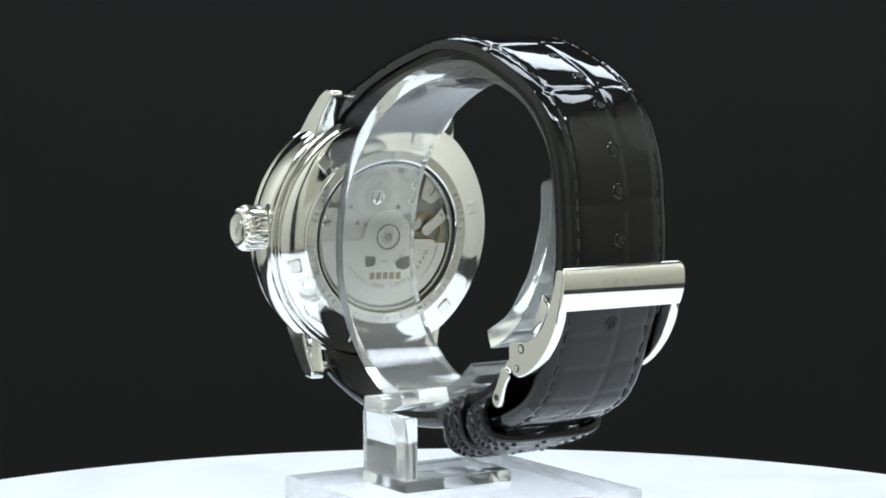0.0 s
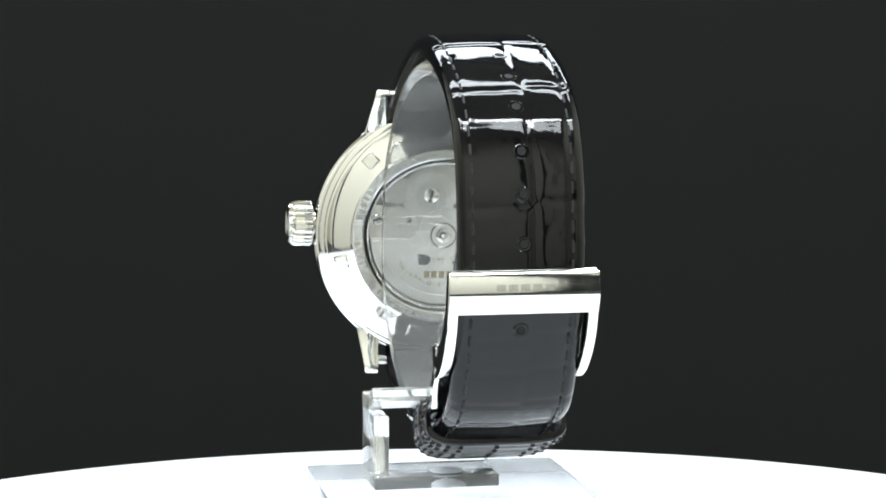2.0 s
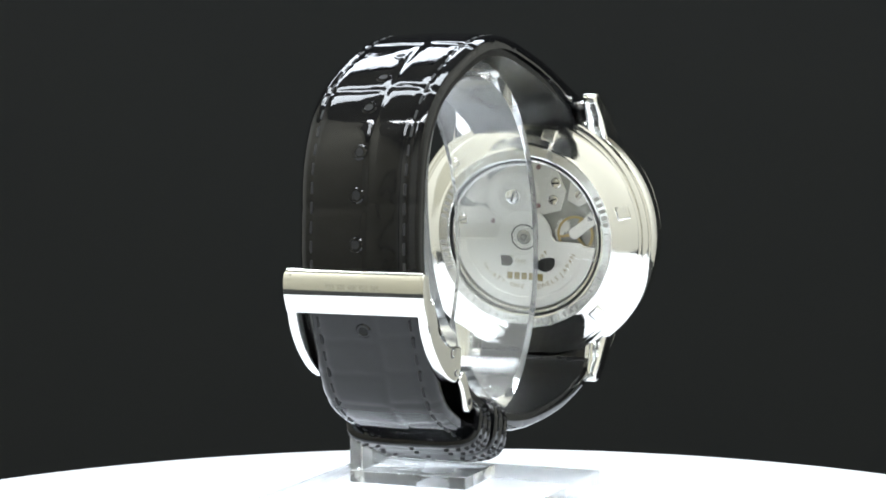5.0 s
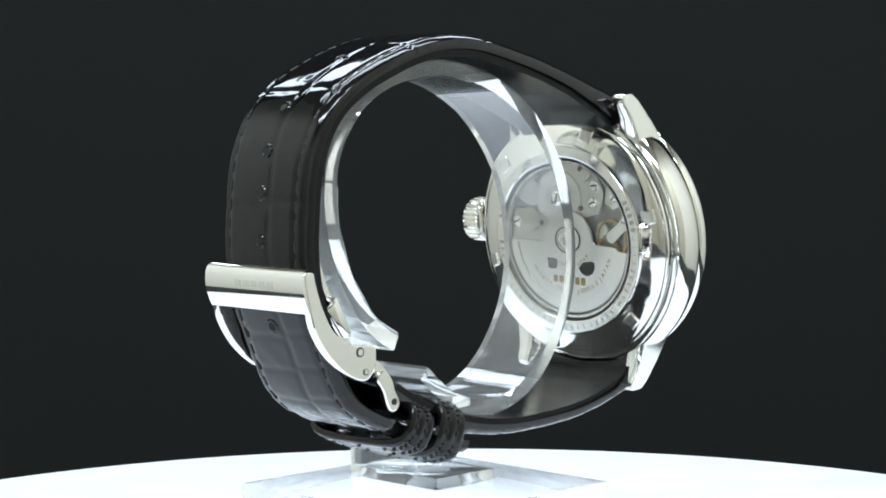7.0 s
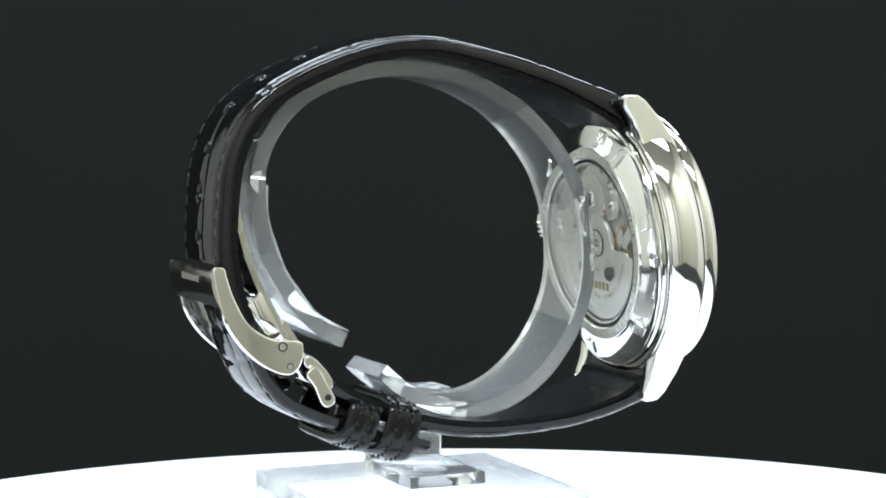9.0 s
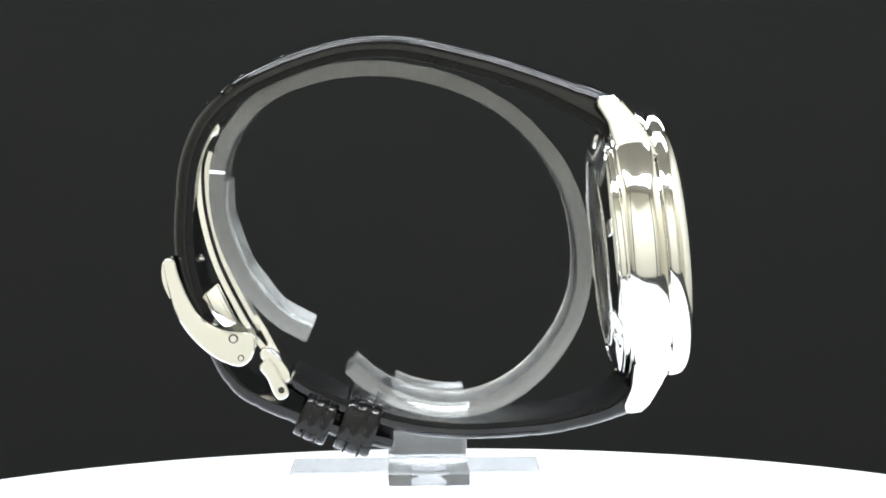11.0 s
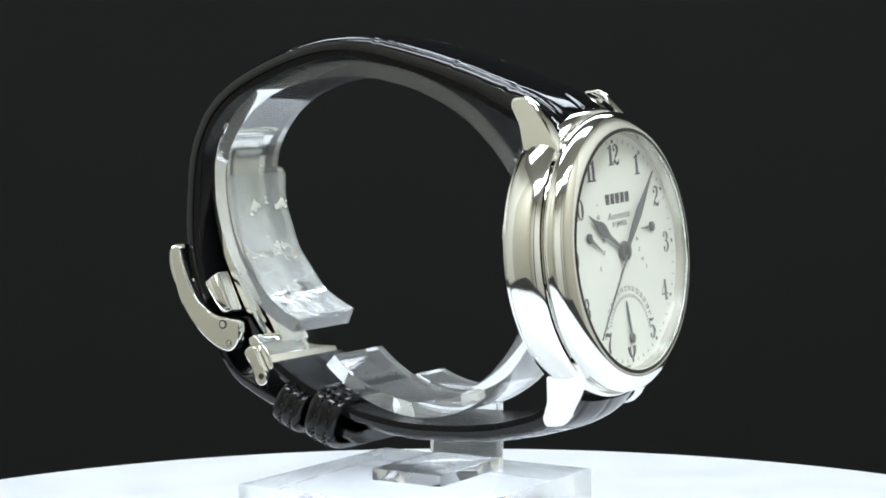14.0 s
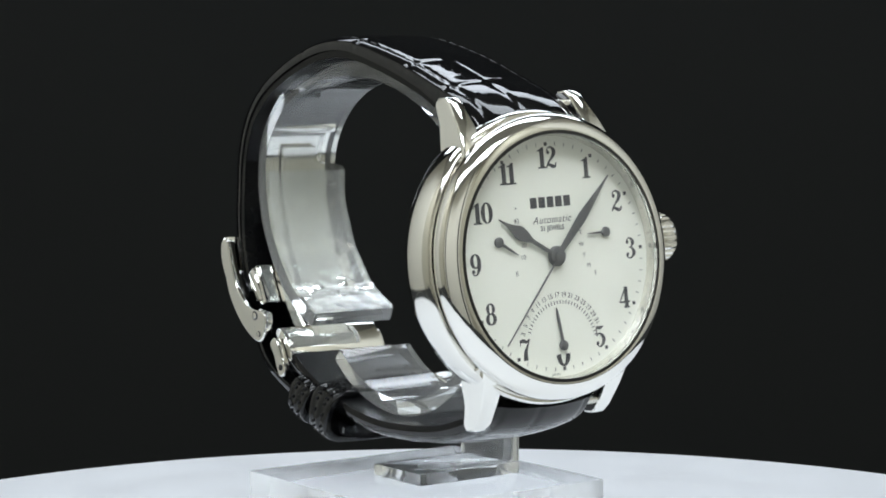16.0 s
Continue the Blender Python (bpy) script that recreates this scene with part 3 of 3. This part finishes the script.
    bridge("balance_cock", arc(8.3, 0.9, 1.0, 150, 330) + [(11.9, 2.6), (11.0, 4.6), (9.6, 3.0)], -4.0, -4.15, ROTOR)
    bridge("pallet_bridge", [(4.7, 1.2), (6.0, 2.2), (6.3, 0.2), (5.0, -0.8)], -3.4, -3.8, PLATE)
    bridge("centre_bridge", arc(0, 0, 4.1, 0, 350, 28), -3.5, -4.0, PLATE)
    bridge("ratchet_wheel", toothed(-2.15, 6.7, 4.35, 44, 0.4), -3.78, -4.0, ROTOR)
    bridge("ratchet_disc", arc(-2.15, 6.7, 2.5, 0, 350, 40), -4.0, -4.08, PLATE)
    # wheels
    for u, w, r, n, y in ((-7.7, 7.5, 2.5, 26, -3.72), (-7.9, 2.9, 2.2, 24, -3.9), (6.3, 1.9, 1.3, 14, -3.6), (3.2, 10.6, 1.2, 14, -3.8)):
        bridge("gear_wheel", toothed(u, w, r, n, 0.35), y, y - 0.2, PLATE)
    part("balance_wheel", _moved(lathe([(-3.60, 3.1), (-3.90, 3.1), (-3.90, 2.7), (-3.60, 2.7)], Matrix.Translation((8.3, 0, 0.6)), 48, True), BACK), BRASS, plate, "gilt balance wheel")
    for k in range(3):
        part("balance_arm", _moved(box((0, -3.75, 1.4), (0.4, 0.2, 2.8)), BACK @ Matrix.Translation((8.3, 0, 0.6)) @ Matrix.Rotation(radians(120 * k + 20), 4, "Y")), BRASS, plate)
    for u, w, r in ((-2.15, 6.7, 1.3), (5.0, 8.9, 0.9), (-10.9, 2.3, 0.9), (4.5, 6.1, 0.85), (8.9, 7.2, 0.7), (10.9, 3.4, 0.55)):
        part("screw", _moved(lathe([(-4.15, 0), (-4.15, r * 0.85), (-4.05, r), (-3.70, r), (-3.70, 0)], Matrix.Translation((u, 0, w)), 24), BACK), STEEL, plate)
        part("slot", _moved(box((0, -4.16, 0), (r * 1.5, 0.04, r * 0.28)), BACK @ Matrix.Translation((u, 0, w)) @ Matrix.Rotation(radians(35 * u), 4, "Y")), GASKET, plate)
    for u, w in ((-5.7, 2.4), (2.0, 11.4), (1.9, 5.0), (8.3, 0.6)):
        part("jewel", _moved(lathe([(-4.00, 0), (-4.00, 0.42), (-3.70, 0.42), (-3.70, 0)], Matrix.Translation((u, 0, w)), 20), BACK), RUBY, plate)
    # rotor
    o = [(-12.0, -0.7), (-5.2, -0.6)] + arc(0, 0, 4.5, 178, 2, 26) + [(5.2, -0.6), (9.6, -0.7), (9.9, -1.3), (11.9, -1.3)] + arc(0, 0, 12.0, -8, -176, 40)
    bridge("rotor", o, -4.20, -4.55, ROTOR)
    o2 = arc(0, 0, 11.95, -9, -174, 40) + arc(0, 0, 10.3, -174, -9, 40)
    bridge("rotor_rim", o2, -4.56, -4.75, ROTOR)
    for r0, r1, mat in ((2.0, 2.2, GASKET), (0.0, 1.25, STEEL), (0.35, 0.6, GASKET)):
        bm = lathe([(-4.60, r0), (-4.72 - (0.03 if r0 == 0.35 else 0), r0), (-4.72 - (0.03 if r0 == 0.35 else 0), r1), (-4.60, r1)], BACK, 40, r0 > 0)
        part("rotor_bearing", bm, mat, plate)
    for i in range(5):
        part("engraved_bar", _moved(box((-2.5 + 1.25 * i, -4.57, -6.75), (0.9, 0.05, 1.2)), BACK), GOLD, plate)
    n = len("THIRTY-ONE JEWELS")
    for i, c in enumerate("THIRTY-ONE JEWELS"):
        if c == " ":
            continue
        a = radians(262 + (i - (n - 1) / 2) * 5.8)
        part("engraved_letter", lettering(c, 1.05, on_back(8.6 * math.cos(a), 8.6 * math.sin(a), -4.57, math.degrees(a) + 90), 0.012), GOLD, plate, smooth=False)
    for i, c in enumerate("JAPAN"):
        a = radians(328 + (i - 2) * 6.2)
        part("engraved_letter", lettering(c, 1.05, on_back(8.6 * math.cos(a), 8.6 * math.sin(a), -4.57, math.degrees(a) + 90), 0.012), GOLD, plate, smooth=False)
    for i, c in enumerate("TIME CORP"):
        if c == " ":
            continue
        a = radians(282 + (i - 4) * 10.5)
        part("engraved_letter", lettering(c, 0.9, on_back(4.3 * math.cos(a), 4.3 * math.sin(a), -4.57, math.degrees(a) + 90), 0.012), GOLD, plate, smooth=False)
    for o in ([(-4.1, -3.3), (-3.0, -3.3)] + arc(-2.9, -4.2, 0.95, 80, -80, 8) + [(-3.9, -5.1)], arc(3.3, -4.0, 1.75, 20, -160, 12) + [(2.6, -3.6), (4.2, -3.3)]):
        bridge("rotor_window", o, -4.555, -4.60, GASKET)


UPPER = ((28.0, 72.6), (25.6, 75.2), (22.2, 76.9), (17.5, 78.6), (9.2, 81.6), (0.9, 83.9), (-7.4, 85.5), (-15.8, 85.0), (-24.1, 82.5), (-31.8, 78.8), (-36.4, 74.7), (-38.8, 70.4),
         (-40.0, 66.2), (-40.6, 59.5), (-40.7, 54.5), (-39.5, 47.7), (-36.2, 39.7), (-33.3, 34.2), (-30.0, 31.3), (-23.0, 28.2), (-16.3, 25.9), (-8.8, 24.0))
LOWER = ((30.6, 33.6), (29.0, 31.0), (25.6, 29.3), (17.4, 26.9), (9.0, 25.9), (0.6, 25.7), (-7.2, 26.7), (-12.7, 28.3), (-17, 29.8), (-21, 31.7), (-24.2, 33.8))


def scales(cuts, line, pads):
    """Relief of an alligator strap: raised square scales between grooves."""
    def relief(s, x, half):
        wob = 0.35 * noise.noise(Vector((s * 0.35, x * 0.3, 3.1)))
        d = min(abs(s + wob + 0.9 * (x > line) - c) for c in cuts)
        mid = line + 0.5 * noise.noise(Vector((s * 0.12, 0, 7.7)))
        if abs(x) < half - 2.2:
            d = min(d, abs(x - mid))
        edge = half - abs(x)
        h = (0.12 if s < 34 else 0.17 if s < 72 else 0.13) * (1 - math.exp(-(d / 0.45) ** 2))
        seam = abs(edge - 1.9)
        h -= 0.22 * math.exp(-(seam / 0.35) ** 2)
        if edge < 1.7:
            h -= 0.7 * (1 - edge / 1.7) ** 2
        h += 0.03 * noise.noise(Vector((s * 0.4, x * 0.4, 0))) + 0.025 * noise.noise(Vector((s * 0.17, x * 0.22, 9))) + 0.008 * noise.noise(Vector((s * 1.6, x * 1.6, 5)))
        if 1.0 < edge < 3.0:
            h += 0.05 * noise.noise(Vector((s * 1.7, x * 1.3, 2.2)))
        pad = pads(s) + 0.4
        h += pad * max(0.0, 1 - (abs(x) / max(0.1, half)) ** 2)
        return h
    return relief


def strap(top):
    path, L = spline(UPPER, 0.45)
    path = eased(path, 25)

    def half(s):
        return 9.5 - 0.6 * min(1, s * 1.7)
    cuts = [11.5, 21.5, 36, 51.5, 66.2, 84, 97.5, 103, 108.5, 114, 119.5, 125, 131]
    rel = scales(cuts, 1.6, lambda s: 0.75 * max(0.0, 1 - s / 34.0))
    def stout(s):
        return 1.7 + 0.6 * max(0, 1 - s * 3) + 1.6 * max(0, 1 - s * 9)
    bm = band(path, stout, lambda s, q: xc(q[0]) - half(s), lambda s, q: xc(q[0]) + half(s), (-8, 54), rel, 40, L)
    long_piece = part("long_strap", bm, LEATHER, top, "glossy black alligator-grain leather with stitching", angle=60)
    # lining below the long piece, as far as the clasp
    ns = normals(path, (-8, 54))
    k1 = int(len(path) * 0.73)
    inner = [q - m * (stout(i / len(path)) + 0.05) for i, (q, m) in enumerate(zip(path, ns))][:k1]
    part("lining", soften(band(inner, lambda s: 1.05, lambda s, q: xc(q[0]) - 8.75, lambda s, q: xc(q[0]) + 8.75, (-8, 54)), 0.3, 2, 50), LINING, top)
    low, L2 = spline(LOWER, 0.45)
    low = eased(low, 25)
    rel2 = scales([8.5, 14.5, 15.8, 22, 28, 34.5, 41, 47, 53], 1.4, lambda s: 0.9 * max(0.0, 1 - s / 26.0))
    bm = band(low, lambda s: 1.5 + 1.8 * max(0, 1 - s * 7), lambda s, q: xc(q[0]) - half(s), lambda s, q: xc(q[0]) + half(s), (-3, 54), rel2, 40, L2)
    short_piece = part("short_strap", bm, LEATHER, top, "glossy black alligator-grain leather with stitching", angle=60)
    lns = normals(low, (-3, 54))
    under = [q - m * (1.53 + 1.8 * max(0, 1 - 7 * i / len(low))) for i, (q, m) in enumerate(zip(low, lns))][6:]
    part("lining", soften(band(under, lambda s: 0.8, lambda s, q: xc(q[0]) - 8.9, lambda s, q: xc(q[0]) + 8.9, (-3, 54)), 0.25, 2, 50), LINING, top)
    # stitches
    for pth, nn, owner, hh, kend in ((path, ns, long_piece, half, len(path)), (low, lns, short_piece, half, len(low) - 22)):
        bm = bmesh.new()
        for sx in (-1, 1):
            for i in range(6, kend - 6, 6):
                s = i / (len(pth) - 1)
                q, m = pth[i], nn[i]
                d = (pth[i + 2] - pth[i - 2]).normalized()
                x = xc(q[0]) + sx * (hh(s) - 1.9)
                o = q + m * 0.1
                a = math.atan2(d[1], d[0])
                merge(bm, box((0, 0, 0), (0.42, 1.7, 0.34), 0.12, Matrix.Translation((x, o[0], o[1])) @ Matrix.Rotation(a, 4, "X"), 1))
        part("stitching", bm, THREAD, owner, "black thread")
    # holes, each with a near-black disc across its mouth for the shade inside
    for s in (0.405, 0.452, 0.498, 0.544, 0.587, 0.636, 0.723):
        i = int(s * len(path))
        q, m = path[i], ns[i]
        a = math.atan2(m[1], m[0])
        mt = Matrix.Translation((xc(q[0]), q[0] + m[0] * 0.6, q[1] + m[1] * 0.6)) @ Matrix.Rotation(a, 4, "X")
        part("strap_hole", lathe([(-0.6, 0), (0.03, 0.62), (0.1, 0.7), (0.1, 0.95), (-0.1, 1.15), (-0.8, 1.15), (-0.8, 0)], mt, 20), LEATHER, long_piece)
        part("hole_bottom", lathe([(0.07, 0), (0.07, 0.6), (-0.1, 0.6), (-0.1, 0)], mt, 16), HOLE_SHADE, long_piece)

    # keepers
    def keeper(cy, cz, turn, hgt, wid):
        bm = bmesh.new()
        n, m = 112, 18
        rows = []
        hx, hz = 10.4, hgt / 2
        for k in range(n):
            a = 2 * math.pi * k / n
            ca, sa = math.cos(a), math.sin(a)
            px = hx * math.copysign(abs(ca) ** 0.45, ca)
            pz = hz * math.copysign(abs(sa) ** 0.6, sa)
            row = []
            for j in range(m + 1):
                v = j / m * 2 - 1
                bulge = 0.4 * (1 - v ** 4) + 0.13 * math.cos(v * 7.8)
                row.append(bm.verts.new((px * (1 + 0.045 * bulge), v * wid / 2, pz * (1 + 0.13 * bulge))))
            for v in (1, -1):
                row.append(bm.verts.new((px * 0.93, v * wid / 2 * 0.98, pz * 0.78)))
            rows.append(row)
        for k in range(n):
            a, b = rows[k], rows[(k + 1) % n]
            c = len(a)
            for j in range(c):
                bm.faces.new((a[j], a[(j + 1) % c], b[(j + 1) % c], b[j]))
        bm.transform(Matrix.Translation((xc(cy), cy, cz)) @ Matrix.Rotation(radians(turn), 4, "X"))
        place = Matrix.Translation((xc(cy), cy, cz)) @ Matrix.Rotation(radians(turn), 4, "X")
        kp = part("keeper", bm, KEEPER, top, "black leather strap keeper", angle=70)
        bm = bmesh.new()
        for v in (-0.4, 0.4):
            for k in range(0, 56, 2):
                a = 2 * math.pi * k / 56
                ca, sa = math.cos(a), math.sin(a)
                px, pz = hx * math.copysign(abs(ca) ** 0.45, ca) * 1.02, hz * math.copysign(abs(sa) ** 0.6, sa) * 1.06
                merge(bm, box((px, v * wid / 2, pz), (0.75 if abs(sa) > 0.35 else 0.4, 0.28, 0.4 if abs(sa) > 0.35 else 0.6), 0.1, place, 1))
        part("stitching", bm, THREAD, kp, "black thread")
    keeper(-19.9, 28.9, -24, 7.6, 4.9)
    keeper(-13.6, 27.6, -19, 9.0, 5.4)


def clasp(top):
    cl = new("clasp")
    cl.parent = top
    tagged(cl, "polished steel folding clasp")
    c0 = 4.1
    arm = ((-42.2, 52.8), (-42.1, 50.8), (-41.5, 48.2), (-40.6, 45.1), (-38.8, 42.1), (-36.3, 39.5), (-33.8, 37.8), (-31.5, 37.0), (-30.0, 37.4), (-29.0, 38.9),
           (-28.8, 40.9), (-29.4, 41.9), (-33.0, 42.3), (-35.3, 43.3), (-37.3, 45.1), (-39.0, 48.2), (-40.1, 51.3), (-40.6, 52.9))
    for sx in (-1, 1):
        part("side_plate", prism(rounded(arm), c0 + sx * 9.15, c0 + sx * 10.6, 0.25, 2), STEEL, cl)
        for y, z, r in ((-32.0, 41.2, 0.72), (-30.9, 38.3, 0.5)):
            part("pin_hole", rod((c0 + sx * 10.5, y, z), (c0 + sx * 10.68, y, z), r, 20), GASKET, cl)
            part("pin", rod((c0 + sx * 10.5, y, z), (c0 + sx * 10.75, y, z), r * 0.7, 16, 0.05), STEEL, cl)

    def corner(s):
        return 10.54 - 1.55 * max(0.0, 1 - s / 0.3) ** 2
    bar, _ = spline(((-40.7, 53.4), (-41.7, 53.3), (-42.25, 52.6), (-42.45, 51.4), (-42.4, 50.2), (-42.1, 49.0), (-41.65, 47.9), (-41.3, 47.2)), 0.35)
    b = part("cover_bar", soften(band(bar, lambda s: 1.25, lambda s, q: c0 - corner(s), lambda s, q: c0 + corner(s), (-8, 54), columns=8), 0.25, 2, 50), STEEL, cl, "polished steel bar")
    for i in range(5):
        part("engraved_bar", box((c0 - 3.4 + 1.7 * i, -42.44, 50.9), (1.3, 0.08, 0.95)), BRUSHED, b)
    part("tongue_pin", rod((c0, -39.2, 52.3), (c0, -36.9, 52.3), 0.55, 16, 0.1), STEEL, cl)
    blade, _ = spline(((-35.0, 72.1), (-36.4, 70.2), (-37.6, 66.1), (-37.2, 59.3), (-35.2, 51.7), (-31.5, 44.0), (-29.0, 40.1), (-26.5, 37.1)), 0.6)
    part("outer_blade", soften(band(blade, lambda s: 0.8, lambda s, q: c0 - 5.8, lambda s, q: c0 + 5.8, (-8, 54)), 0.15, 2, 50), STEEL, cl)
    ns = normals(blade, (-8, 54))
    inner = [q - m * 1.1 for q, m in zip(blade, ns)][6:-8]
    part("inner_blade", soften(band(inner, lambda s: 0.7, lambda s, q: c0 - 3.0, lambda s, q: c0 + 3.0, (-8, 54)), 0.12, 2, 50), BRUSHED, cl)
    part("hinge_pin", rod((c0 - 6.2, -35.0, 72.1), (c0 + 6.2, -35.0, 72.1), 1.15, 24, 0.15), STEEL, cl)
    part("hinge_cap", rod((c0 - 6.35, -35.0, 72.1), (c0 + 6.35, -35.0, 72.1), 0.65, 20, 0.1), BRUSHED, cl)
    part("push_box", prism(((-37.1, 47.2), (-34.5, 49.2), (-31.6, 43.2), (-33.6, 42.5)), c0 - 8.7, c0 + 8.7, 0.3), STEEL, cl)
    for sx in (-1, 1):
        part("push_button", prism(((-36.7, 47.3), (-35.0, 48.7), (-32.1, 43.6), (-33.8, 43.3)), c0 + sx * 8.6, c0 + sx * 9.1, 0.2), STEEL, cl)
    cross = ((-28.3, 38.6), (-27.0, 39.4), (-24.4, 36.8), (-23.7, 34.9), (-24.7, 34.3), (-26.6, 36.3))
    part("link_arm", soften(band(spline(((-29.6, 43.6), (-28.2, 41.4), (-26.9, 38.9), (-25.9, 37.2)), 0.5)[0], lambda s: 0.8, lambda s, q: c0 - 3.4, lambda s, q: c0 + 3.4, (-8, 54)), 0.15, 2, 50), STEEL, cl)
    part("link_bar", prism(rounded(cross), c0 - 9.0, c0 + 9.0, 0.35, 3), STEEL, cl)
    link = ((-28.3, 36.9), (-26.6, 38.0), (-24.9, 35.2), (-23.9, 33.4), (-24.1, 32.3), (-25.3, 31.9), (-26.2, 32.8), (-27.1, 35.0))
    for sx in (-1, 1):
        part("link_plate", prism(rounded(link), c0 + sx * 9.05, c0 + sx * 10.2, 0.25), STEEL, cl)
        part("pin", rod((c0 + sx * 10.1, -25.0, 33.4), (c0 + sx * 10.3, -25.0, 33.4), 0.5, 16, 0.04), GASKET, cl)


def wrist_watch():
    top = new("wrist_watch")
    tagged(top, "steel automatic wrist watch on a black patent strap, silvery white dial", "watch")
    watch_case(top)
    dial(top)
    caseback(top)
    strap(top)
    clasp(top)
    return top


room()
stand_table()
TURNING = [turntable(), display_block(), watch_stand(), wrist_watch()]


def motions():
    # the things stand a little off the table's axis
    for ob, off in zip(TURNING, (0, 0.00084, 0.00084, 0.00084)):
        walk(ob, [(t, pose(0, 0, 0, 0, 0, a) @ Matrix.Translation((0, off, 0))) for t, a in TURN])


motions()
